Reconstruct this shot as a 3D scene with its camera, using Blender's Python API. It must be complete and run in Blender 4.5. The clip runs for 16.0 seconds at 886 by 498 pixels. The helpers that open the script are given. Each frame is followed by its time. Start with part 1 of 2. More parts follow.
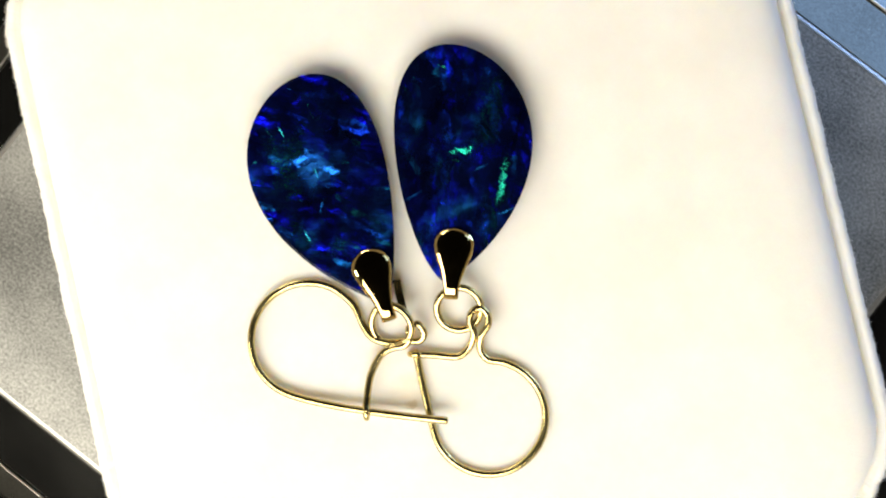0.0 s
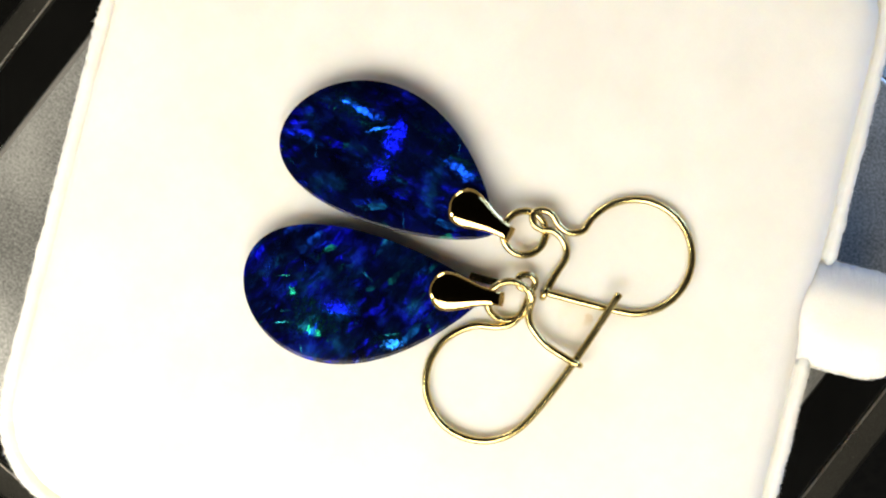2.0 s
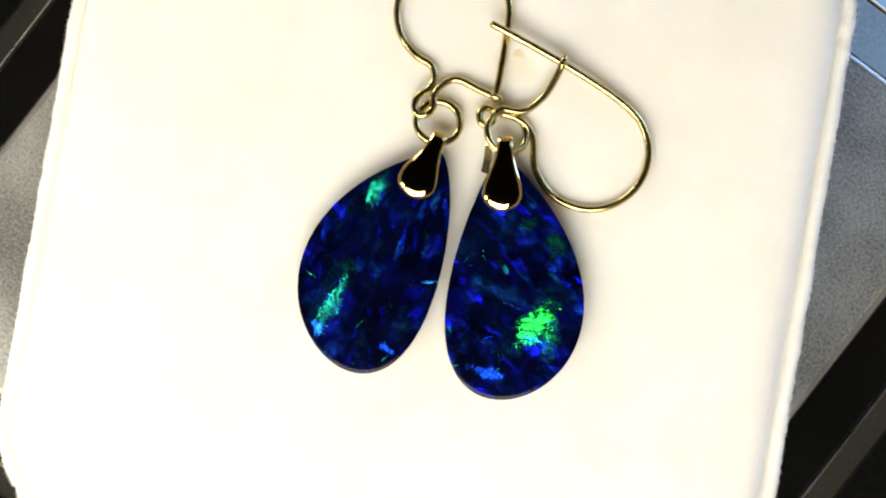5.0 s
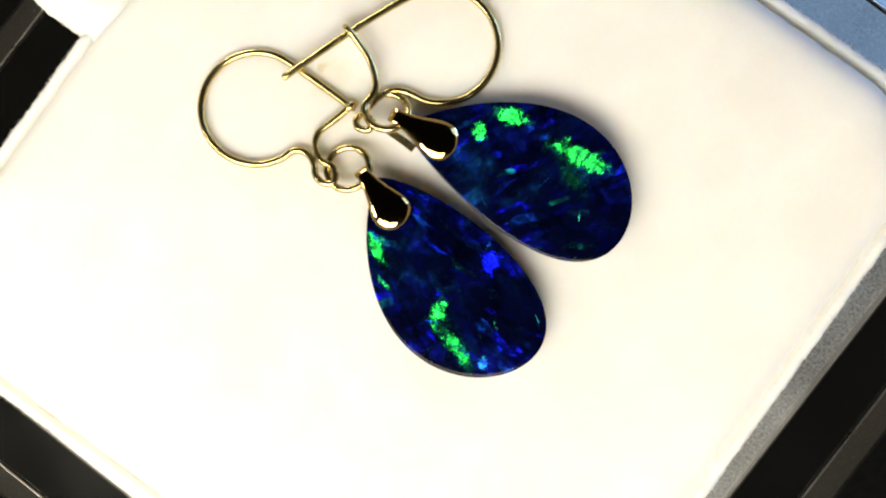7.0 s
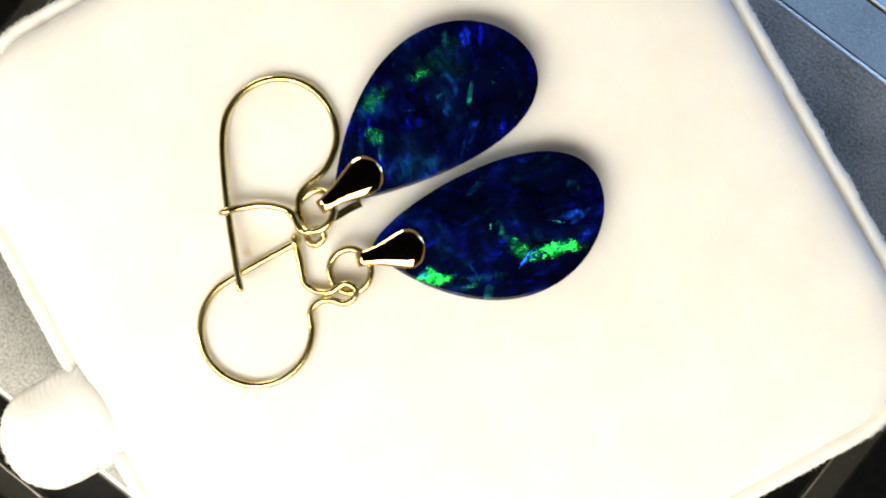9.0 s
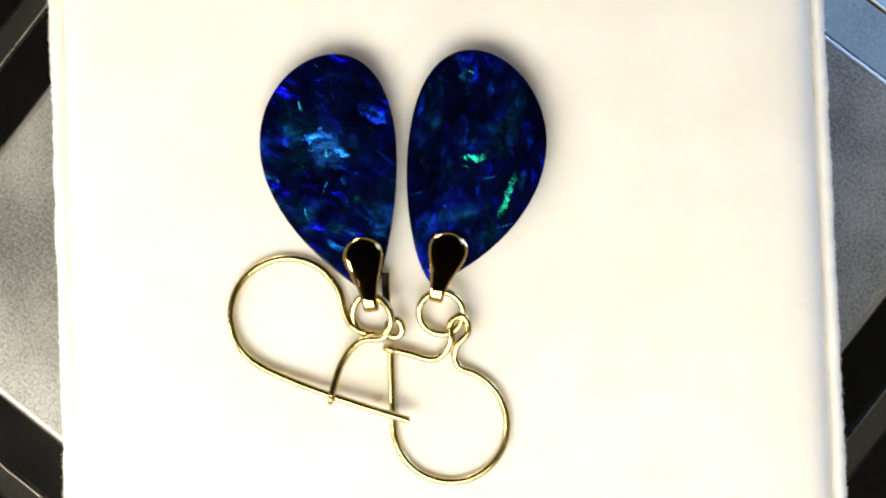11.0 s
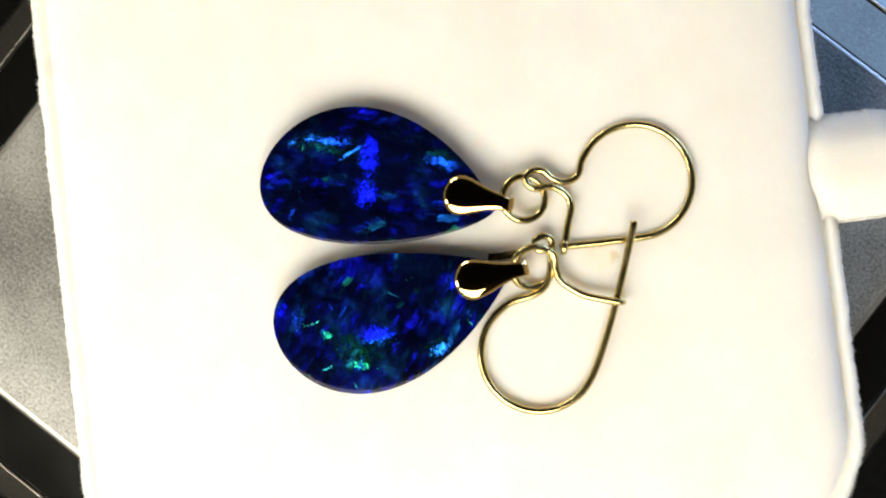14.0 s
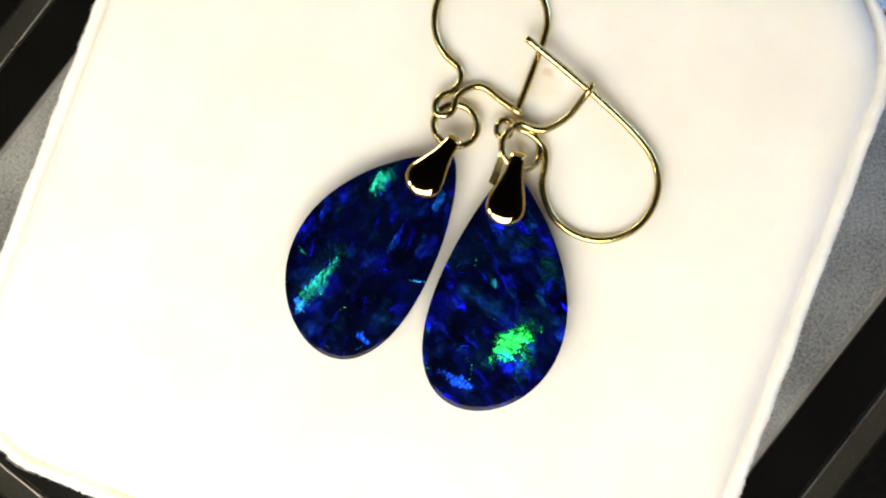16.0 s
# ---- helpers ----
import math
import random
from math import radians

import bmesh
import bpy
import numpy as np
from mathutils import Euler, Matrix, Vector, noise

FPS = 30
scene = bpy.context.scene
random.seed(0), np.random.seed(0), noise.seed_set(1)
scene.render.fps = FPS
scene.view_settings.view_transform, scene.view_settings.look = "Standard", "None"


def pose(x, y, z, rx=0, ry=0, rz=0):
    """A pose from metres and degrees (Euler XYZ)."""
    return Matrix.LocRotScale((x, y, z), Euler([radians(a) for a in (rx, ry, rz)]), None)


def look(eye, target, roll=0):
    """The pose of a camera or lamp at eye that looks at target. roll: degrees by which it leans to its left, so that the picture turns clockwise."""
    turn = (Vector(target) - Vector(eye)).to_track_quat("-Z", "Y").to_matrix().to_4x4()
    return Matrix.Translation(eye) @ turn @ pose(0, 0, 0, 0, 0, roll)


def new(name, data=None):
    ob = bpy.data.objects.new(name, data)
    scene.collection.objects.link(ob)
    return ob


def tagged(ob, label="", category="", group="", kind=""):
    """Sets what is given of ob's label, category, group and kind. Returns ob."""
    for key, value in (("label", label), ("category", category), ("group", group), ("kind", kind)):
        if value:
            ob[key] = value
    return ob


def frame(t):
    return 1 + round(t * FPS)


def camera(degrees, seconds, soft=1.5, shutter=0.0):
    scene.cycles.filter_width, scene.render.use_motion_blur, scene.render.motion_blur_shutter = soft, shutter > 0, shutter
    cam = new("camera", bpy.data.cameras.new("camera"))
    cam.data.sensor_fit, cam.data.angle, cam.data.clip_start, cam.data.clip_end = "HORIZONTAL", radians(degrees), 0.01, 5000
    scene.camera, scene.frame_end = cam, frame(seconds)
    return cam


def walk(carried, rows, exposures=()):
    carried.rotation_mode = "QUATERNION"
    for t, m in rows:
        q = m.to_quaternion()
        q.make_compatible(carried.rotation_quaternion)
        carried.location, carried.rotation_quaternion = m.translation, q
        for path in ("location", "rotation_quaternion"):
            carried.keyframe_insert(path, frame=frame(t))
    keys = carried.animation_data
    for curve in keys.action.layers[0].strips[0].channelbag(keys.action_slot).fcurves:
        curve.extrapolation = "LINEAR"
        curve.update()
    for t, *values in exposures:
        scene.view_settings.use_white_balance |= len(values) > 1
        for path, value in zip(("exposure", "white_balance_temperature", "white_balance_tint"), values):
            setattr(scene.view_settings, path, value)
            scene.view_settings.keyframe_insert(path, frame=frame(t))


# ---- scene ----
MM = 0.001

# camera: stands still, looking almost straight down
cam = camera(45.0, 16.0, soft=2.1)
EYE = pose(3.920 * MM, -4.247 * MM, 85.17 * MM, 1.155, 1.917, 0.039)
walk(cam, [(0.0, EYE), (16.0, EYE)])

# ---- light ----
world = bpy.data.worlds.new("dim_room")
scene.world = world
world.use_nodes = True
world.node_tree.nodes["Background"].inputs["Color"].default_value = (1.0, 0.87, 0.68, 1)
world.node_tree.nodes["Background"].inputs["Strength"].default_value = 0.28


def area_lamp(name, eye, target, wide, high, watts, colour):
    data = bpy.data.lights.new(name, "AREA")
    data.shape, data.size, data.size_y = "RECTANGLE", wide * MM, high * MM
    data.energy, data.color = watts, colour
    ob = new(name, data)
    ob.matrix_world = look([c * MM for c in eye], [c * MM for c in target])
    return ob


area_lamp("desk_lamp_light", (-22, -150, 145), (0, 0, 0), 165, 130, 0.71, (1.0, 0.92, 0.765))
area_lamp("twin_lamp_light", (-118, -116, 128), (0, 0, 0), 70, 70, 0.195, (1.0, 0.92, 0.765))
area_lamp("side_lamp_light", (-150, -45, 85), (0, 0, 0), 32, 32, 0.085, (1.0, 0.93, 0.80))
area_lamp("back_lamp_light", (-90, 160, 46), (0, 0, 0), 70, 30, 0.10, (1.0, 0.94, 0.86))
# Extra blue lamp, added where the sloping frame side mirrors it.
area_lamp("added_blue_light", (199, 157, 118), (40, 20, -16), 105, 62, 0.062, (0.40, 0.62, 1.0))
area_lamp("window_light", (185, 112, 9), (25, 12, -4), 95, 36, 0.17, (0.28, 0.50, 1.0))


# ---- materials ----
class Nodes:
    """Short hand for building a node material."""

    def __init__(self, name):
        self.mat = bpy.data.materials.new(name)
        self.mat.use_nodes = True
        self.tree = self.mat.node_tree
        self.tree.nodes.clear()
        self.out = self.tree.nodes.new("ShaderNodeOutputMaterial")

    def add(self, kind, **fields):
        n = self.tree.nodes.new(kind)
        for k, v in fields.items():
            setattr(n, k, v)
        return n

    def put(self, socket, value):
        if isinstance(value, bpy.types.NodeSocket):
            self.tree.links.new(value, socket)
        else:
            socket.default_value = value

    def coords(self):
        return self.add("ShaderNodeTexCoord").outputs["Object"]

    def mapped(self, vec, scale=(1, 1, 1), location=(0, 0, 0), rotation=(0, 0, 0), kind="POINT"):
        n = self.add("ShaderNodeMapping", vector_type=kind)
        self.put(n.inputs["Vector"], vec)
        n.inputs["Scale"].default_value = scale
        n.inputs["Location"].default_value = location
        n.inputs["Rotation"].default_value = rotation
        return n.outputs[0]

    def noise(self, vec, scale, detail=3.0, rough=0.55, distortion=0.0):
        n = self.add("ShaderNodeTexNoise")
        self.put(n.inputs["Vector"], vec)
        n.inputs["Scale"].default_value, n.inputs["Detail"].default_value = scale, detail
        n.inputs["Roughness"].default_value, n.inputs["Distortion"].default_value = rough, distortion
        return n

    def math(self, op, a, b=0.0, clamp=False):
        n = self.add("ShaderNodeMath", operation=op, use_clamp=clamp)
        self.put(n.inputs[0], a)
        self.put(n.inputs[1], b)
        return n.outputs[0]

    def vmath(self, op, a, b=(0, 0, 0)):
        n = self.add("ShaderNodeVectorMath", operation=op)
        self.put(n.inputs[0], a)
        self.put(n.inputs[1], b)
        return n.outputs["Value"] if op == "LENGTH" else n.outputs[0]

    def span(self, value, a, b, c=0.0, d=1.0, smooth=False):
        n = self.add("ShaderNodeMapRange", interpolation_type="SMOOTHSTEP" if smooth else "LINEAR")
        self.put(n.inputs["Value"], value)
        for key, v in (("From Min", a), ("From Max", b), ("To Min", c), ("To Max", d)):
            n.inputs[key].default_value = v
        return n.outputs["Result"]

    def mix(self, fac, a, b):
        n = self.add("ShaderNodeMix", data_type="RGBA")
        self.put(n.inputs["Factor"], fac)
        self.put(n.inputs[6], a)
        self.put(n.inputs[7], b)
        return n.outputs[2]

    def vmix(self, fac, a, b):
        n = self.add("ShaderNodeMix", data_type="VECTOR")
        self.put(n.inputs[0], fac)
        self.put(n.inputs[4], a)
        self.put(n.inputs[5], b)
        return n.outputs[1]

    def bump(self, height, strength, distance):
        n = self.add("ShaderNodeBump")
        self.put(n.inputs["Height"], height)
        n.inputs["Strength"].default_value, n.inputs["Distance"].default_value = strength, distance
        return n.outputs[0]

    def principled(self, **values):
        n = self.add("ShaderNodeBsdfPrincipled")
        for k, v in values.items():
            self.put(n.inputs[k.replace("_", " ")], v)
        return n

    def done(self, shader):
        self.tree.links.new(shader, self.out.inputs["Surface"])
        return self.mat


def flock_material():
    """White flocked velvet with a small tan stain and a few grey smudges."""
    n = Nodes("white_flock")
    p = n.vmath("SCALE", n.coords())
    p.node.inputs["Scale"].default_value = 1000.0
    fine = n.noise(p, 9.0, 3).outputs["Fac"]
    broad = n.noise(p, 0.16, 4).outputs["Fac"]
    col = n.mix(n.span(broad, 0.35, 0.7), (0.80, 0.785, 0.745, 1), (0.86, 0.85, 0.82, 1))
    col = n.mix(n.span(fine, 0.3, 0.7, 0.0, 0.25), col, (0.72, 0.705, 0.67, 1))
    warp = n.vmath("ADD", p, n.vmath("SCALE", n.noise(p, 1.2, 3).outputs["Color"]))
    for (x, y, a, b, tint, strength) in ((-5.53, -13.58, 0.7, 0.5, (0.55, 0.42, 0.22, 1), 0.55), (-5.2, -12.4, 2.6, 1.9, (0.72, 0.62, 0.44, 1), 0.35),
                                         (-18.0, 17.0, 3.2, 2.4, (0.62, 0.60, 0.56, 1), 0.14), (16.0, -20.0, 3.0, 2.0, (0.62, 0.60, 0.56, 1), 0.10)):
        d = n.vmath("LENGTH", n.vmath("MULTIPLY", n.mapped(warp, (a, b, 1), (x + 0.5, y + 0.5, 0), kind="TEXTURE"), (1, 1, 0)))
        col = n.mix(n.span(d, 0.3, 1.0, strength, 0.0, True), col, tint)
    b = n.principled(Base_Color=col, Roughness=0.95, Sheen_Weight=0.3, Sheen_Roughness=0.5, Subsurface_Weight=0.75, Subsurface_Scale=0.0022, Subsurface_Radius=(1.0, 0.85, 0.65),
                     Normal=n.bump(n.math("ADD", n.math("MULTIPLY", fine, 0.5), broad), 0.45, 0.00014))
    b.inputs["Specular IOR Level"].default_value = 0.1
    return n.done(b.outputs[0])


def gold_material():
    n = Nodes("polished_gold")
    p = n.vmath("SCALE", n.coords())
    p.node.inputs["Scale"].default_value = 1000.0
    w = n.noise(p, 3.0, 4).outputs["Fac"]
    col = n.mix(n.span(w, 0.35, 0.7), (0.72, 0.51, 0.19, 1), (0.80, 0.60, 0.27, 1))
    b = n.principled(Base_Color=col, Metallic=1.0, Roughness=n.span(w, 0.3, 0.7, 0.05, 0.08),
                     Normal=n.bump(n.noise(p, 0.8, 2).outputs["Fac"], 0.05, 0.00008))
    return n.done(b.outputs[0])


def wire_material():
    n = Nodes("gold_wire")
    p = n.vmath("SCALE", n.coords())
    p.node.inputs["Scale"].default_value = 1000.0
    w = n.noise(p, 0.7, 2).outputs["Fac"]
    col = n.mix(n.span(w, 0.35, 0.7), (0.55, 0.44, 0.18, 1), (0.68, 0.56, 0.27, 1))
    b = n.principled(Base_Color=col, Metallic=1.0, Roughness=n.span(w, 0.3, 0.7, 0.2, 0.27))
    return n.done(b.outputs[0])


FLASH = {"g": (0.012, 0.46, 0.05, 1), "s": (0.004, 0.045, 0.55, 1), "h": (0.010, 0.28, 0.07, 1), "t": (0.006, 0.19, 0.13, 1), "c": (0.010, 0.12, 0.62, 1), "b": (0.002, 0.005, 0.62, 1), "n": (0.002, 0.022, 0.09, 1)}


def opal_material(name, layers, seed):
    """Black opal: a dark polished body in which thin mirror-like flakes lie at many tilts, each with its own colour, so that each one
    flashes when it faces the lamp. layers: lists of flakes with x, y, half length, half width, turn, azimuth, tilt and colour."""
    n = Nodes(name)
    p = n.vmath("SCALE", n.coords())
    p.node.inputs["Scale"].default_value = 1000.0
    p = n.vmath("MULTIPLY", p, (1, 1, 0.25))
    wob = n.vmath("SUBTRACT", n.noise(p, 1.0, 8, 0.72).outputs["Color"], (0.5, 0.5, 0.5))
    q = n.vmath("ADD", p, n.vmath("MULTIPLY", wob, (1.7, 1.7, 0)))
    slow = n.vmath("SUBTRACT", n.noise(p, 0.3, 2, 0.5).outputs["Color"], (0.5, 0.5, 0.5))
    bent = n.vmath("ADD", n.vmath("ADD", p, n.vmath("MULTIPLY", wob, (0.5, 0.5, 0))), n.vmath("MULTIPLY", slow, (2.0, 2.0, 0)))
    streak = n.noise(n.mapped(q, (1.0, 6.0, 1), (seed, 2, 0), (0, 0, seed * 2.1), "TEXTURE"), 2.6, 6, 0.7).outputs["Fac"]
    cross = n.noise(n.mapped(q, (1.0, 5.0, 1), (seed, 7, 0), (0, 0, seed * 2.1 + 1.2), "TEXTURE"), 3.4, 6, 0.7).outputs["Fac"]
    grain = n.noise(p, 5.5, 6, 0.75).outputs["Fac"]
    jitter = n.vmath("SUBTRACT", n.noise(n.mapped(p, (1, 2.2, 1), (0, 0, 0), (0, 0, seed), "TEXTURE"), 2.4, 5, 0.7).outputs["Color"], (0.5, 0.5, 0.5))
    jitter = n.vmath("MULTIPLY", jitter, (0.38, 0.38, 0))

    def mirror(normal, colour, rough, uneven=jitter):
        normal = n.vmath("NORMALIZE", n.vmath("ADD", normal, uneven))
        nm = n.add("ShaderNodeNormalMap", space="OBJECT")
        n.put(nm.inputs["Color"], n.vmath("ADD", n.vmath("MULTIPLY", normal, (0.5, 0.5, 0.5)), (0.5, 0.5, 0.5)))
        g = n.add("ShaderNodeBsdfGlossy")
        g.inputs["Roughness"].default_value = rough
        n.put(g.inputs["Color"], colour)
        n.put(g.inputs["Normal"], nm.outputs[0])
        return g.outputs[0]

    # small flakes at random tilts
    cells = n.add("ShaderNodeTexVoronoi", feature="F1")
    n.put(cells.inputs["Vector"], n.mapped(bent, (0.75, 2.8, 1), (seed, seed * 1.7, 0), (0, 0, 0.5 + seed), "TEXTURE"))
    cells.inputs["Scale"].default_value = 1.7
    rnd = n.add("ShaderNodeSeparateColor")
    n.put(rnd.inputs[0], cells.outputs["Color"])
    azimuth = n.math("MULTIPLY", rnd.outputs[0], 6.2832)
    tilt = n.span(rnd.outputs[1], 0, 1, 0.22, 0.55)
    flat = n.math("SINE", tilt)
    vec = n.add("ShaderNodeCombineXYZ")
    n.put(vec.inputs[0], n.math("MULTIPLY", flat, n.math("COSINE", azimuth)))
    n.put(vec.inputs[1], n.math("MULTIPLY", flat, n.math("SINE", azimuth)))
    n.put(vec.inputs[2], n.math("COSINE", tilt))
    hue = n.add("ShaderNodeValToRGB")
    n.put(hue.inputs[0], rnd.outputs[2])
    ramp = hue.color_ramp
    ramp.elements[0].position, ramp.elements[0].color = 0.0, (0.002, 0.003, 0.20, 1)
    ramp.elements[1].position, ramp.elements[1].color = 1.0, (0.006, 0.16, 0.10, 1)
    for pos, c in ((0.55, (0.002, 0.003, 0.62, 1)), (0.78, (0.003, 0.03, 0.46, 1)), (0.92, (0.004, 0.08, 0.24, 1))):
        ramp.elements.new(pos).color = c
    cloud = n.span(n.noise(n.mapped(q, (1, 1, 1), (seed * 3, 4, 0)), 0.38, 4, 0.6).outputs["Fac"], 0.45, 0.68, 0.02, 0.75, True)
    power = n.math("MULTIPLY", n.math("MULTIPLY", cloud, n.span(streak, 0.42, 0.68, 0.08, 1.0, True)), n.span(cross, 0.36, 0.62, 0.2, 1.1, True))
    colour = n.vmath("SCALE", hue.outputs[0])
    n.put(colour.node.inputs["Scale"], power)
    shaders = [mirror(vec.outputs[0], colour, 0.28)]
    # soft clouds deep in the stone
    for k, (size, lean, lo, hi) in enumerate(((0.24, 0.9, (0.0005, 0.002, 0.07, 1), (0.001, 0.016, 0.045, 1)), (0.42, 0.7, (0.0005, 0.001, 0.09, 1), (0.001, 0.004, 0.07, 1)))):
        drift = n.noise(n.mapped(p, (1, 1, 1), (seed * 7 + k * 5, 1.3, 0)), size, 3, 0.55, 0.6)
        way = n.vmath("MULTIPLY", n.vmath("SUBTRACT", drift.outputs["Color"], (0.5, 0.5, 0.5)), (3.4 * lean, 3.4 * lean, 0))
        deep = n.mix(n.span(n.noise(n.mapped(q, (1, 1, 1), (k * 3, seed, 0)), 0.5, 5, 0.65).outputs["Fac"], 0.4, 0.62), lo, hi)
        veil = n.vmath("SCALE", deep)
        n.put(veil.node.inputs["Scale"], n.math("MULTIPLY", n.span(streak, 0.34, 0.66, 0.25, 1.0, True), n.span(n.noise(n.mapped(q, (1, 1, 1), (seed * 4, k * 6 + 2, 0)), 0.26, 4, 0.6).outputs["Fac"], 0.45, 0.66, 0.0, 1.0, True)))
        shaders.append(mirror(n.vmath("ADD", way, (0, 0, 1)), veil, 0.42))
    # thin bright slivers
    for k, (size, lean, bright) in enumerate(((0.85, 0.9, 0.85), (1.25, 2.3, 0.75), (1.7, -0.2, 0.65), (2.2, 1.5, 0.55))):
        sliver = n.add("ShaderNodeTexVoronoi", feature="F1")
        n.put(sliver.inputs["Vector"], n.mapped(n.vmath("ADD", p, n.vmath("MULTIPLY", wob, (0.7, 0.7, 0))), (0.7, 7.0, 1), (seed * 5 + k, k * 3.1, 0), (0, 0, lean + seed), "TEXTURE"))
        sliver.inputs["Scale"].default_value = size
        pick = n.add("ShaderNodeSeparateColor")
        n.put(pick.inputs[0], sliver.outputs["Color"])
        az = n.math("MULTIPLY", pick.outputs[0], 6.2832)
        vec = n.add("ShaderNodeCombineXYZ")
        n.put(vec.inputs[0], n.math("MULTIPLY", n.math("COSINE", az), 0.39))
        n.put(vec.inputs[1], n.math("MULTIPLY", n.math("SINE", az), 0.39))
        vec.inputs[2].default_value = 0.92
        thin = n.span(n.math("ADD", sliver.outputs["Distance"], n.span(grain, 0.3, 0.7, 0.12, -0.08)), 0.05, 0.15, 1.0, 0.0, True)
        live = n.math("MULTIPLY", thin, n.span(pick.outputs[1], 0.62, 0.85, 0.0, bright))
        tone = n.mix(n.span(pick.outputs[2], 0.25, 0.9), (0.003, 0.022, 0.62, 1), (0.02, 0.30, 0.17, 1))
        tint = n.vmath("SCALE", tone)
        n.put(tint.node.inputs["Scale"], live)
        shaders.append(mirror(vec.outputs[0], tint, 0.26))
    # larger flakes, with ragged and feathered rims
    feather = n.math("ADD", n.math("ADD", n.span(streak, 0.3, 0.7, 0.3, -0.2), n.span(cross, 0.3, 0.7, 0.3, -0.2)), n.span(grain, 0.3, 0.7, 0.3, -0.2))
    fibre = n.noise(n.mapped(q, (0.5, 5.0, 1), (seed, 3, 0), (0, 0, seed * 2.1 + 0.5), "TEXTURE"), 2.2, 5, 0.75).outputs["Fac"]
    sheen = n.math("MULTIPLY", n.span(fibre, 0.40, 0.62, 0.06, 1.0, True), n.span(grain, 0.35, 0.62, 0.25, 1.0, True))
    slight = n.vmath("MULTIPLY", jitter, (0.62, 0.62, 0))
    for patches in layers:
        normal, colour = (0, 0, 1), (0, 0, 0, 1)
        for (x, y, a, b, turn, az, ti, c) in patches:
            local = n.mapped(q, (a, b, 1), (x, y, 0), (0, 0, radians(turn)), "TEXTURE")
            d = n.vmath("LENGTH", n.vmath("MULTIPLY", local, (1, 1, 0)))
            soft = {"b": 0.2, "n": 0.0, "g": 0.55}.get(c, 0.35)
            mask = n.span(n.math("ADD", d, n.math("MULTIPLY", feather, {"n": 0.5, "b": 0.65}.get(c, 1.0))), soft, 1.25, 1.0, 0.0, True)
            s, k = math.sin(radians(ti)), math.cos(radians(ti))
            normal = n.vmix(mask, normal, (s * math.cos(radians(az)), s * math.sin(radians(az)), k))
            colour = n.mix(mask, colour, FLASH[c])
        tint = n.vmath("SCALE", colour)
        n.put(tint.node.inputs["Scale"], sheen)
        shaders.append(mirror(normal, tint, 0.23, slight))
    body = n.mix(n.span(n.noise(q, 0.5, 5).outputs["Fac"], 0.38, 0.68), (0.0004, 0.0005, 0.004, 1), (0.0008, 0.002, 0.016, 1))
    base = n.principled(Base_Color=body, Roughness=0.12, IOR=1.45)
    base.inputs["Specular IOR Level"].default_value = 0.15
    total = base.outputs[0]
    for sh in shaders:
        both = n.add("ShaderNodeAddShader")
        n.put(both.inputs[0], total)
        n.put(both.inputs[1], sh)
        total = both.outputs[0]
    return n.done(total)


def plain_material(name, dark, light, rough, metal=0.0, grain=6.0, relief=0.15, speck=0.0, gloss=0.5):
    n = Nodes(name)
    p = n.vmath("SCALE", n.coords())
    p.node.inputs["Scale"].default_value = 1000.0
    fine = n.noise(p, grain, 3, 0.6).outputs["Fac"]
    broad = n.noise(p, 0.12, 4).outputs["Fac"]
    col = n.mix(n.span(n.math("ADD", n.math("MULTIPLY", fine, 0.6), n.math("MULTIPLY", broad, 0.4)), 0.38, 0.62), (*dark, 1), (*light, 1))
    if speck:
        dust = n.noise(p, 2.6, 2, 0.5).outputs["Fac"]
        col = n.mix(n.span(dust, 0.69, 0.75, 0.0, speck), col, (0.5, 0.48, 0.42, 1))
    b = n.principled(Base_Color=col, Metallic=metal, Roughness=n.span(broad, 0.3, 0.7, rough * 0.85, rough * 1.15),
                     Normal=n.bump(fine, relief, 0.00006))
    b.inputs["Specular IOR Level"].default_value = gloss
    return n.done(b.outputs[0])


FLOCK = flock_material()
GOLD = gold_material()
WIRE = wire_material()
SATIN = plain_material("speckled_grey_metal", (0.13, 0.132, 0.126), (0.36, 0.363, 0.345), 0.45, 0.25, 3.6, 0.6)
GLOSS = plain_material("polished_dark_metal", (0.105, 0.106, 0.10), (0.145, 0.147, 0.14), 0.10, 0.965, 4.0, 0.02, 0.2)
MATT = plain_material("dark_grey_plastic", (0.009, 0.0088, 0.006), (0.018, 0.0172, 0.012), 0.4, 0.0, 6.0, 0.2)
CHROME = plain_material("edge_glint_metal", (0.45, 0.43, 0.40), (0.65, 0.62, 0.56), 0.3, 1.0, 6.0, 0.1)
TABLE = plain_material("dark_table_top", (0.003, 0.003, 0.003), (0.006, 0.006, 0.005), 0.8, 0.0, 1.0, 0.1, 0.0, 0.04)
EDGE = plain_material("rounded_grey_metal", (0.40, 0.395, 0.37), (0.60, 0.59, 0.55), 0.36, 0.8, 6.0, 0.15)
RIM = plain_material("brushed_dark_metal", (0.09, 0.09, 0.08), (0.13, 0.13, 0.117), 0.3, 0.93, 5.0, 0.03, 0.3)
POTCH = plain_material("black_potch", (0.004, 0.004, 0.006), (0.012, 0.012, 0.016), 0.25, 0.0, 3.0, 0.1)

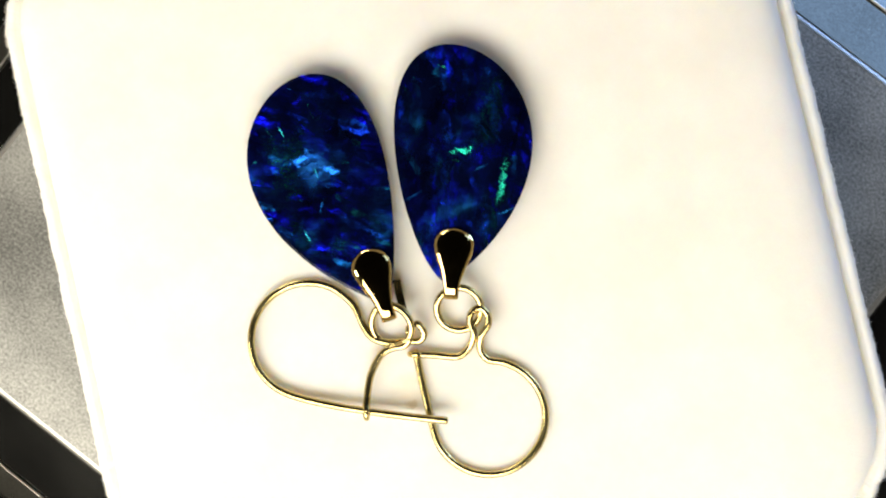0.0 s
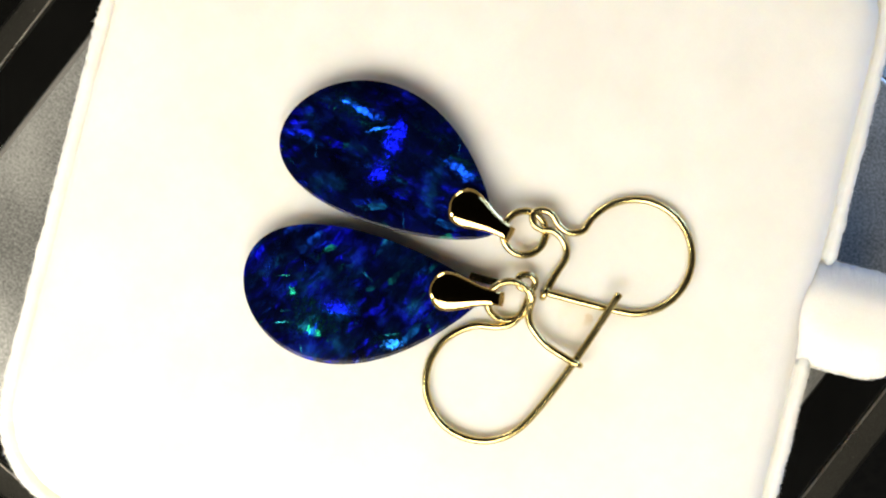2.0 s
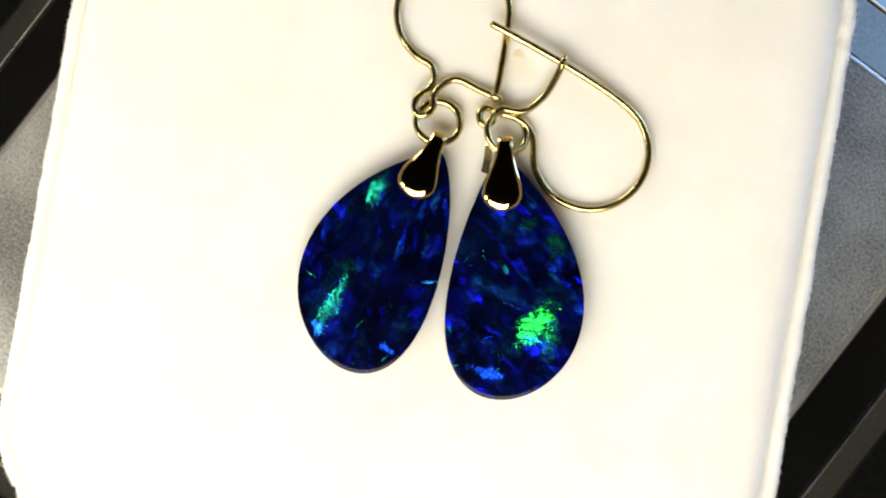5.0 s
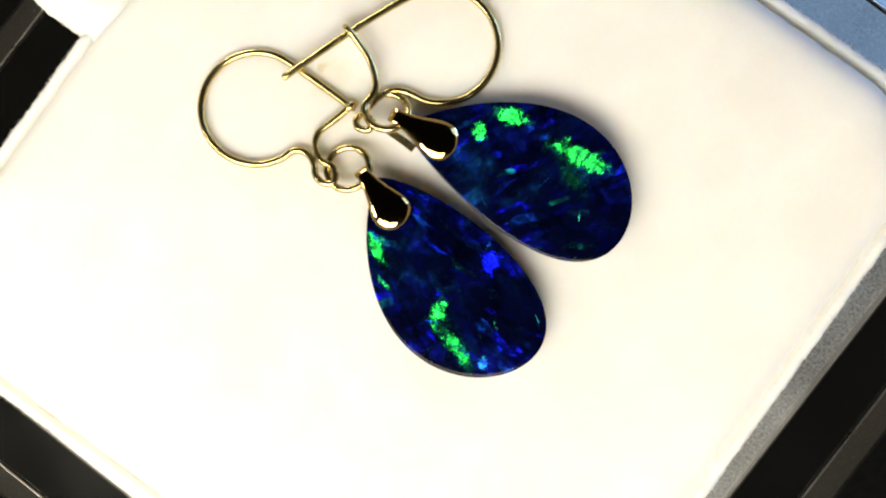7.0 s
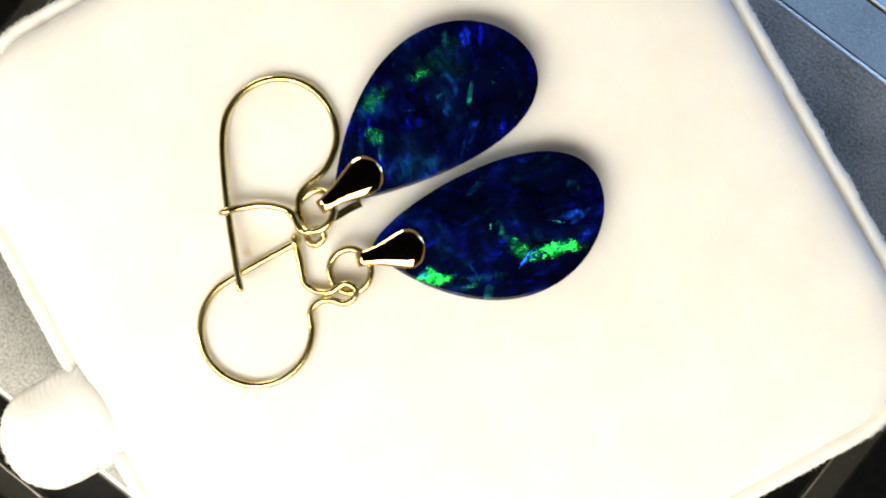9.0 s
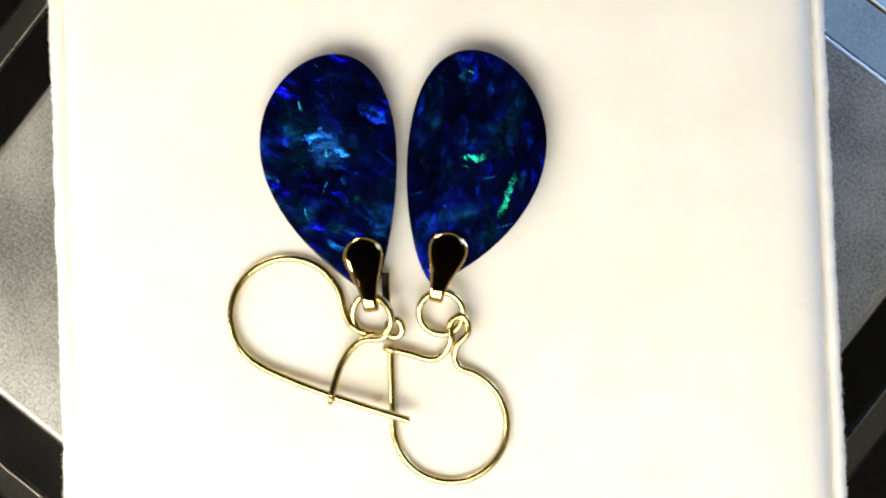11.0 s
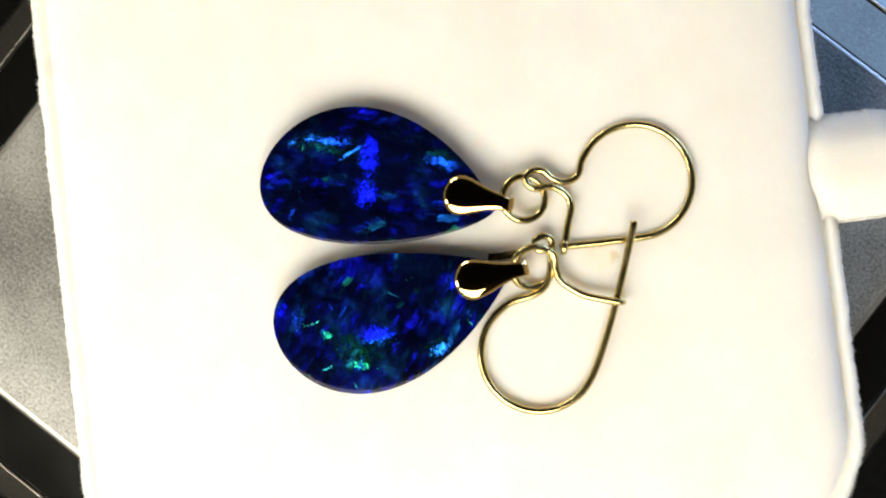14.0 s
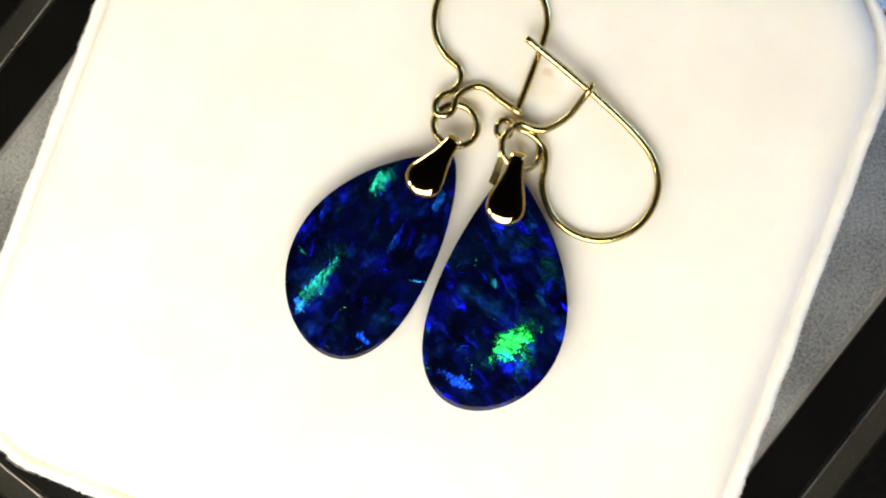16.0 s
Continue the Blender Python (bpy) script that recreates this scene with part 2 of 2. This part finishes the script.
GREEN_A = [
    (-3.33, -3.84, 2.0, 0.85, 122, 22, 26, "g"), (-0.65, -4.75, 0.95, 0.75, 62, 20, 26, "g"), (-3.74, 0.35, 1.3, 1.15, 122, -2, 27, "g"),
    (-5.3, 2.2, 2.6, 1.05, 108, 32, 27, "g"), (-3.33, 4.59, 0.7, 0.35, -120, 168, 18, "t"), (-2.92, 0.66, 1.96, 1.31, -80, 162, 19, "b")]
BLUE_A = [
    (-2.12, 1.49, 3.05, 3.05, -10, -76, 26, "n"), (-3.24, 2.30, 1.18, 0.39, 35, -75, 26, "c"), (-0.88, 1.36, 0.96, 0.44, -10, -77, 25, "c"),
    (-5.42, 1.84, 1.3, 0.45, -87, -159, 19, "t"), (-3.50, -4.15, 1.3, 0.5, -67, 172, 19, "c")]
LATE_A = [
    (-4.10, 2.34, 2.4, 1.2, -111, 80, 22, "g"), (-2.09, 7.24, 1.8, 0.45, -176, 124, 18, "s")]
GREEN_B = [
    (3.14, -5.28, 1.7, 0.7, 82, 0, 22, "g"), (4.46, -2.59, 1.05, 0.35, 97, 17, 21, "h"), (2.76, 1.83, 0.85, 1.35, 122, 10, 20, "g"),
    (3.61, 4.73, 2.6, 0.75, 82, -12, 19, "g"), (2.89, 7.14, 0.52, 0.70, 122, 25, 19, "c"), (-2.86, 1.62, 1.31, 1.57, 122, 28, 22, "b")]
BLUE_B = [
    (2.81, 0.98, 1.3, 2.5, -87, -164, 26, "b"), (-0.23, 0.90, 1.7, 1.7, -130, 169, 23, "b"), (3.50, 4.21, 2.4, 0.42, -90, -172, 27, "s"),
    (2.82, -4.61, 2.27, 0.57, -97, -170, 25, "s")]
LATE_B = [
    (1.11, 0.93, 1.48, 0.31, 12, -89, 26, "t"), (4.11, -1.65, 0.39, 2.62, -10, -93, 24, "t"), (3.21, 4.60, 1.0, 0.3, -98, 139, 22, "t"),
    (3.05, 4.0, 1.7, 0.38, 80, -109, 25, "c"),
    (2.85, 4.5, 3.4, 0.75, 84, 120, 22, "t"), (3.15, 7.2, 0.6, 0.8, 84, 122, 22, "c"), (3.1, -4.4, 1.9, 0.9, 90, 118, 22, "t"), (-2.4, 6.6, 0.4, 1.0, 80, 122, 22, "s")]
OPAL_A = opal_material("blue_green_opal_a", (GREEN_A, BLUE_A, LATE_A), 0.7)
OPAL_B = opal_material("blue_green_opal_b", (GREEN_B, BLUE_B, LATE_B), 2.9)


# ---- mesh helpers (millimetres) ----
def part(name, bm, material, parent=None, label="", smooth=True):
    """Links a bmesh in millimetres as one mesh object."""
    bmesh.ops.recalc_face_normals(bm, faces=bm.faces)
    for f in bm.faces:
        f.smooth = smooth
    bmesh.ops.scale(bm, vec=(MM, MM, MM), verts=bm.verts)
    me = bpy.data.meshes.new(name)
    bm.to_mesh(me)
    bm.free()
    me.materials.append(material)
    ob = new(name, me)
    if parent:
        ob.parent = parent
    if label:
        tagged(ob, label)
    return ob


def loft(rings, cap_start=True, cap_end=True):
    """A bmesh from rings of equally many points; each ring is closed."""
    bm = bmesh.new()
    vs = [[bm.verts.new(p) for p in r] for r in rings]
    k = len(vs[0])
    for a, b in zip(vs, vs[1:]):
        for i in range(k):
            bm.faces.new((a[i], a[(i + 1) % k], b[(i + 1) % k], b[i]))
    if cap_start:
        bm.faces.new(vs[0])
    if cap_end:
        bm.faces.new(vs[-1])
    return bm


def smooth_path(points, steps):
    """Catmull-Rom through the points."""
    pts = [Vector(p) for p in points]
    pts = [2 * pts[0] - pts[1], *pts, 2 * pts[-1] - pts[-2]]
    out = []
    for a, b, c, d in zip(pts, pts[1:], pts[2:], pts[3:]):
        for i in range(steps):
            t = i / steps
            out.append(0.5 * (2 * b + (c - a) * t + (2 * a - 5 * b + 4 * c - d) * t * t + (3 * b - a - 3 * c + d) * t ** 3))
    out.append(pts[-2])
    return out


def tube(path, radius, sides=12):
    """A round wire along a path, with rounded ends."""
    rings, side = [], None
    for i, p in enumerate(path):
        ahead = (path[min(i + 1, len(path) - 1)] - path[max(i - 1, 0)]).normalized()
        side = (Vector((0, 0, 1)) if side is None else side)
        side = (side - ahead * side.dot(ahead)).normalized()
        up = ahead.cross(side)
        rings.append([p + radius * (math.cos(u) * side + math.sin(u) * up) for u in (2 * math.pi * j / sides for j in range(sides))])
        if i in (0, len(path) - 1):
            tip = p + ahead * radius * (0.45 if i else -0.45)
            small = [tip + 0.7 * (q - p) for q in rings[-1]]
            rings.insert(0, small) if i == 0 else rings.append(small)
    return loft(rings)


def rounded_square(half, radius, z, count=96, ragged=0.0, wide=None):
    """A ring of points round a square with rounded corners; radius may be one number or four (from the first quadrant on)."""
    rad = radius if isinstance(radius, (tuple, list)) else (radius,) * 4
    pts, wide = [], half if wide is None else wide
    for c, (sx, sy) in enumerate(((1, 1), (-1, 1), (-1, -1), (1, -1))):
        r = rad[c]
        n_arc, n_side = count // 8, count // 8
        for i in range(n_arc):
            u = radians(90 * c + 90 * i / n_arc)
            pts.append(Vector((sx * (wide - r) + r * math.cos(u), sy * (half - r) + r * math.sin(u), z)))
        u = radians(90 * (c + 1))
        a = Vector((sx * (wide - r) + r * math.cos(u), sy * (half - r) + r * math.sin(u), z))
        nx, ny = ((-1, 1), (-1, -1), (1, -1), (1, 1))[c]
        rn = rad[(c + 1) % 4]
        b = Vector((nx * (wide - rn) + rn * math.cos(u), ny * (half - rn) + rn * math.sin(u), z))
        pts += [a.lerp(b, i / n_side) for i in range(n_side)]
    if ragged:
        pts = [p * (1 + ragged / half * (0.7 * noise.noise(p * 0.45) + 0.7 * noise.noise(p * 2.3) + 0.5 * noise.noise(p * 6.1))) for p in pts]
    return pts


# ---- setting: the table, and the square stand on it ----
def build_table():
    bm = loft([rounded_square(600, 20, -46), rounded_square(600, 20, -36.6), rounded_square(599.4, 20, -36)])
    return tagged(part("table_top", bm, TABLE), "dark matt table top under the stand", "table", kind="structure")


def build_dark_panel():
    # Unseen panel, added so polished metal mirrors darkness overhead and light comes only low.
    bm = loft([rounded_square(2600, 20, 1200), rounded_square(2600, 20, 1250)])
    return tagged(part("ceiling", bm, TABLE), "added unseen dark panel that blocks light from overhead", "ceiling", kind="structure")


def stand_ring(half, radius, z):
    """A level ring of the square stand."""
    return rounded_square(half, radius, z)


def build_stand():
    root = new("display_stand")
    tagged(root, "square display stand, speckled grey metal plate in glossy black frame", "display stand")
    root.matrix_world = pose(-0.82 * MM, -0.564 * MM, -36 * MM, 0, 0, -37.7)
    up = 30.0
    rings = [stand_ring(h, 1.6, z + up) for h, z in ((36.7, -11.4), (37.6, -11.3), (37.58, -10.6), (37.46, -10.4), (37.3, -10.22), (37.1, -10.08), (36.93, -10.0))]
    plate = part("plate", loft(rings), SATIN, root, "speckled satin grey metal plate")
    rings = [stand_ring(h, 1.6, z + up) for h, z in ((37.62, -10.75), (37.61, -10.5), (37.54, -10.27), (37.42, -10.13), (37.28, -10.06), (37.1, -10.01), (36.95, -9.995))]
    part("plate_edge", loft(rings, cap_start=False, cap_end=False), EDGE, plate, "polished rounded plate edge")
    for side in range(4):
        turn = pose(0, 0, 0, 0, 0, 90 * side)
        prof = ((36.9, -11.0), (37.75, -10.45), (43.2, -12.2), (43.4, -12.3), (43.4, -14.0), (36.9, -14.0))
        a = [turn @ Vector((-d, -d, z + up)) for d, z in prof]
        b = [turn @ Vector((d, -d, z + up)) for d, z in prof]
        part("frame_side", loft([a, b]), GLOSS, root, smooth=False)
    rings = [stand_ring(h, 1.2, z + up) for h, z in ((43.42, -14), (43.42, -12.21), (43.48, -12.17), (43.6, -12.15), (43.78, -12.3), (46.1, -13.2), (46.7, -13.8),
                                                         (46.9, -15), (46.9, -29), (46.3, -30), (43.42, -30))]
    part("outer_rim", loft(rings, cap_start=False, cap_end=False), RIM, root, "dark grey metal rim with a bright edge")
    # Lighter strip put in for the glint along the rim's polished chamfer.
    rings = [stand_ring(h, 1.2, z + up) for h, z in ((43.46, -12.2), (43.46, -12.05), (43.52, -12.0), (43.60, -12.02), (43.66, -12.11), (43.66, -12.25))]
    part("edge_glint", loft(rings, cap_start=False, cap_end=False), CHROME, root, "thin metal strip, made lighter for the glint on the rim's chamfer")
    bm = loft([stand_ring(43.4, 1.2, 0.0), stand_ring(43.4, 1.2, 15.9)])
    part("body", bm, MATT, root)
    return root


# ---- the turning pad ----
def build_pad():
    root = new("display_pad")
    tagged(root, "white flocked velvet jewellery pad with rounded corners and pull tab", "display pad")
    count = 2400
    corner = (10.0, 9.5, 11.5, 10.0)
    half = 32.3
    rows = ((0.5, 0.03, 0.0), (0.1, 0.6, 0.10), (0.0, 12.2, 0.17), (0.03, 12.6, 0.17), (0.16, 12.95, 0.15), (0.45, 13.22, 0.10), (0.8, 13.3, 0.08), (1.0, 13.15, 0.07), (1.2, 12.75, 0.06),
            (1.35, 12.75, 0.06), (1.55, 13.25, 0.05), (1.9, 13.95, 0.02), (2.5, 14.42, 0.02), (3.4, 14.76, 0.0), (5.0, 14.95, 0.0), (7.5, 15.0, 0.0))
    rings = [rounded_square(half - d, [max(r - d, 1.5) for r in corner], z, count, rag) for d, z, rag in rows]
    inner = rings[-1]
    for s in (0.85, 0.68, 0.5, 0.32, 0.15, 0.03):
        rings.append([Vector((p.x * s, p.y * s, p.z)) for p in inner])
    for r in rings[4:11]:
        for p in r:
            p.z += 0.11 * noise.noise(p * 0.9) + 0.07 * noise.noise(p * 3.1)
    for r in rings[8:]:
        for p in r:
            p.z += 0.07 * noise.noise(Vector((p.x * 0.13, p.y * 0.13, 0)))
    part("cushion", loft(rings), FLOCK, root)
    # pull tab on one side
    tab = []
    for d, z, rag in ((0.4, 0.03, 0.0), (0.0, 0.8, 0.1), (0.0, 12.2, 0.12), (0.15, 12.8, 0.10), (0.45, 13.2, 0.07), (0.8, 13.45, 0.04), (1.2, 13.75, 0.02), (1.75, 14.1, 0.0), (2.3, 14.45, 0.0), (3.0, 14.68, 0.0), (3.8, 14.72, 0.0)):
        ring = rounded_square(6.2 - d, max(4.3 - d, 0.6), z, 640, rag, wide=4.5 - d)
        tab.append([p + Vector((-0.4, -34.0, 0)) for p in ring])
    # loose flock fibres along the outer rims
    rng, bm = random.Random(4), bmesh.new()
    middle = Vector((-0.4, -34.0, 0))
    for edge, about, many in ((rings[4], Vector((0, 0, 0)), 15000), (tab[3], middle, 3200)):
        for i in range(many):
            a = edge[rng.randrange(len(edge))]
            out = Vector((a.x - about.x, a.y - about.y, 0)).normalized()
            way = (out * rng.uniform(0.2, 1.0) + Vector((rng.uniform(-0.8, 0.8), rng.uniform(-0.8, 0.8), rng.uniform(-0.3, 0.7)))).normalized()
            base = a - out * rng.uniform(0.0, 0.3) + Vector((0, 0, rng.uniform(-0.25, 0.1)))
            side = way.cross(Vector((0, 0, 1))).normalized() * 0.024
            tip = base + way * rng.uniform(0.12, 0.38)
            bm.faces.new([bm.verts.new(v) for v in (base - side, base + side, tip)])
    tagged(part("flock_fuzz", bm, FLOCK, root), kind="stuff")
    part("pull_tab", loft(tab), FLOCK, root, "rounded white flocked pull tab")
    return root


# ---- the earrings ----
def drop_outline(h, w, m, lean, turn, shift, count=140):
    """A teardrop with its tip at the first point."""
    pts = []
    for i in range(count):
        u = 2 * math.pi * (i + 0.5) / count
        y = h * math.cos(u)
        x = w * math.sin(u) * abs(math.sin(u / 2)) ** m + lean * (1 - (y / h) ** 2) * w
        c, s = math.cos(turn), math.sin(turn)
        pts.append(Vector((shift[0] + x * c - y * s, shift[1] + x * s + y * c, 0)))
    return pts


def build_stone(root, outline, material):
    mid = sum(outline, Vector()) / len(outline)

    def ring(s, z):
        return [mid + (p - mid) * s + Vector((0, 0, z)) for p in outline]
    stone = part("opal_stone", loft([ring(s, z) for s, z in ((0.985, 0.72), (1.0, 0.8), (1.0, 1.42), (0.997, 1.47), (0.99, 1.50), (0.955, 1.54), (0.86, 1.63), (0.7, 1.72), (0.45, 1.80),
                                                              (0.2, 1.84), (0.02, 1.85))]), material, root, "polished blue and green black opal")
    part("backing", loft([ring(s, z) for s, z in ((0.93, 0.02), (0.97, 0.12), (0.985, 0.4), (0.985, 0.74))]), POTCH, stone, "black stone backing")
    return stone


def build_bail(root, top, tip, lift):
    """A pinch bail: a domed gold leaf that narrows to a fold, with its back leaf under the stone's tip."""
    top, tip = Vector((*top, 0)), Vector((*tip, 0))
    ahead = (tip - top).normalized()
    across = Vector((-ahead.y, ahead.x, 0))
    length = (tip - top).length
    widths = ((0.0, 0.02), (0.008, 0.42), (0.03, 0.78), (0.07, 1.18), (0.13, 1.48), (0.2, 1.64), (0.28, 1.66), (0.38, 1.54), (0.5, 1.30), (0.62, 1.04), (0.74, 0.82), (0.86, 0.68), (0.96, 0.60))
    stations = [(d * length, lift + 0.12 * math.sin(math.pi * d), 0.94 * w, 0.0) for d, w in widths]
    bend = 0.5
    for i in range(1, 9):
        u = math.pi * i / 8
        stations.append((0.96 * length + bend * math.sin(u), lift - bend + bend * math.cos(u), 0.58, u))
    stations.append((0.80 * length, lift - 2 * bend, 0.58, math.pi))
    rings = []
    for d, z, w, u in stations:
        normal = ahead * math.sin(u) + Vector((0, 0, math.cos(u)))
        spot = top + ahead * d + Vector((0, 0, z))
        crown = 0.42 * min(w / 1.6, 1.0) ** 0.8 * (1.0 if u == 0 else 0.35)
        ring = [spot + across * w * math.cos(v) + normal * (crown * (1 - abs(math.cos(v)) ** 3.4) if v <= math.pi else 0.16 * math.sin(v)) for v in
                [math.pi * k / 14 for k in range(15)] + [math.pi * (1 + k / 5) for k in range(1, 5)]]
        rings.append(ring)
    return part("bail", loft(rings), GOLD, root, "polished gold teardrop bail")


def build_ring(root, centre, radius, wire, tilt):
    path = [tilt @ Vector((radius * math.cos(u), radius * math.sin(u), 0)) + Vector(centre) for u in (2 * math.pi * i / 48 for i in range(48))]
    rings = []
    for i in range(48):
        ahead = (path[(i + 1) % 48] - path[i - 1]).normalized()
        out = (path[i] - Vector(centre)).normalized()
        up = ahead.cross(out)
        rings.append([path[i] + wire * (math.cos(v) * out + math.sin(v) * up) for v in (2 * math.pi * j / 10 for j in range(10))])
    rings.append(rings[0])
    bm = loft(rings, cap_start=False, cap_end=False)
    bmesh.ops.remove_doubles(bm, verts=bm.verts, dist=1e-4)
    return part("jump_ring", bm, WIRE, root)


def build_catch(wire_part, spot, ahead, width):
    """The hooked end of the wire that grips the pin."""
    spot, ahead = Vector(spot), Vector((*ahead, 0)).normalized()
    arc = [spot + ahead * (0.46 * math.sin(u)) + Vector((0, 0, 0.46 * math.cos(u))) for u in (radians(a) for a in range(-60, 200, 20))]
    return part("catch", tube(arc, width, 10), WIRE, wire_part)


def arc(centre, radius, start, stop, steps, z0, z1):
    """Points along a level arc, from z0 to z1."""
    out = []
    for i in range(steps + 1):
        k = i / steps
        u = radians(start + (stop - start) * k)
        out.append((centre[0] + radius * math.cos(u), centre[1] + radius * math.sin(u), z0 + (z1 - z0) * k))
    return out


def build_earring_a():
    root = new("earring")
    tagged(root, "gold drop earring, tilted blue-green opal, wire hook lying across the other", "earring", "pair of earrings")
    root.scale = (1.0118, 1.0118, 1.0118)
    build_stone(root, drop_outline(9.717, 6.785, 0.829, 0.17, radians(202.77), (-0.188, -0.209)), OPAL_A)
    bail = build_bail(root, (1.74, -4.8), (3.58, -10.1), 1.86)
    leaf = [Vector((4.12, -7.2, 0.6)), Vector((4.3, -8.2, 0.7)), Vector((4.6, -9.3, 0.9)), Vector((4.72, -9.8, 1.1))]
    part("back_leaf", loft([[p + Vector(o) for o in ((-0.3, 0, 0.1), (0.3, 0.06, 0.1), (0.3, 0.06, -0.1), (-0.3, 0, -0.1))] for p in leaf]), WIRE, bail, "narrow gold back leaf", False)
    build_ring(root, (3.74, -10.78, 1.0), 1.70, 0.30, pose(0, 0, 0, 18, -20, 0).to_3x3())
    hook = [(8.10, -18.18, 1.30), (5.0, -17.9, 1.02), (1.41, -17.48, 0.80), (-2.21, -16.88, 0.55)]
    hook += arc((-2.97, -11.98), 4.55, 250, 62, 9, 0.42, 0.20)
    hook += [(0.70, -9.25, 0.22), (1.50, -10.95, 0.25), (2.31, -11.87, 0.30),
             (3.57, -12.18, 0.42), (4.92, -12.04, 0.49), (5.98, -11.98, 0.62), (6.30, -11.35, 0.85), (5.80, -10.65, 1.05), (5.14, -11.0, 1.2), (5.20, -11.75, 1.2),
             (4.74, -12.36, 1.0), (3.62, -12.63, 0.8), (2.80, -13.25, 0.75), (2.05, -14.85, 0.75), (1.82, -16.7, 1.05), (1.80, -17.5, 1.32)]
    wire = part("ear_wire", tube(smooth_path(hook, 6), 0.295), WIRE, root)
    build_catch(wire, (1.80, -17.60, 0.88), (0, -1), 0.26)
    return root


def build_earring_b():
    root = new("earring")
    tagged(root, "gold drop earring, dark blue opal with green streaks, latched wire hook", "earring", "pair of earrings")
    root.scale = (1.0118, 1.0118, 1.0118)
    build_stone(root, drop_outline(9.336, 6.404, 0.561, -0.202, radians(178.49), (-0.197, 0.032)), OPAL_B)
    build_bail(root, (0.47, -5.12), (0.13, -10.38), 1.86)
    build_ring(root, (0.75, -11.46, 0.85), 1.74, 0.30, pose(0, 0, 0, 14, 0, 0).to_3x3())
    hook = [(-2.91, -15.05, 0.66), (-1.13, -15.13, 0.45), (0.57, -15.26, 0.35), (1.50, -14.62, 0.42), (1.93, -13.45, 0.77), (1.62, -12.5, 0.89), (1.73, -11.81, 1.03),
            (2.39, -11.37, 1.05), (2.97, -11.86, 0.96), (3.06, -12.71, 0.84), (2.54, -13.60, 0.65), (2.44, -14.65, 0.40), (3.06, -15.49, 0.30)]
    hook += arc((3.10, -20.05), 4.5, 74, -170, 12, 0.24, 0.18)
    hook += [(-2.04, -17.89, 0.18), (-2.48, -15.87, 0.22), (-2.70, -14.84, 0.30)]
    wire = part("ear_wire", tube(smooth_path(hook, 6), 0.295), WIRE, root)
    build_catch(wire, (-2.66, -15.06, 0.32), (-1, 0), 0.26)
    return root


build_table()
build_dark_panel()
build_stand()
pad = build_pad()
earring_a = build_earring_a()
earring_b = build_earring_b()


# ---- motion: the pad and what lies on it turn together ----
DRIFT = ((0.0, 0.0), (1.0, -0.2), (2.0, -0.45), (3.0, -0.9), (4.0, -1.15), (5.5, -0.95), (7.0, -0.2), (8.0, 0.65), (9.0, 1.35), (10.3, 1.4), (11.5, 1.1), (13.5, 0.85), (15.0, 0.5), (16.0, 0.3))


def motions():
    rest = ((pad, pose(0.86 * MM, -0.57 * MM, -16 * MM, 0, 0, 13)), (earring_a, pose(-6.825 * MM, 2.276 * MM, -1.0 * MM)), (earring_b, pose(1.573 * MM, 4.30 * MM, -1.0 * MM)))
    for thing, start in rest:
        rows = []
        for i in range(65):
            t = i * 0.25
            angle = 31.64 * t + float(np.interp(t, [d[0] for d in DRIFT], [d[1] for d in DRIFT]))
            rows.append((t, pose(0, 0, 0, 0, 0, angle) @ start))
        walk(thing, rows)


motions()
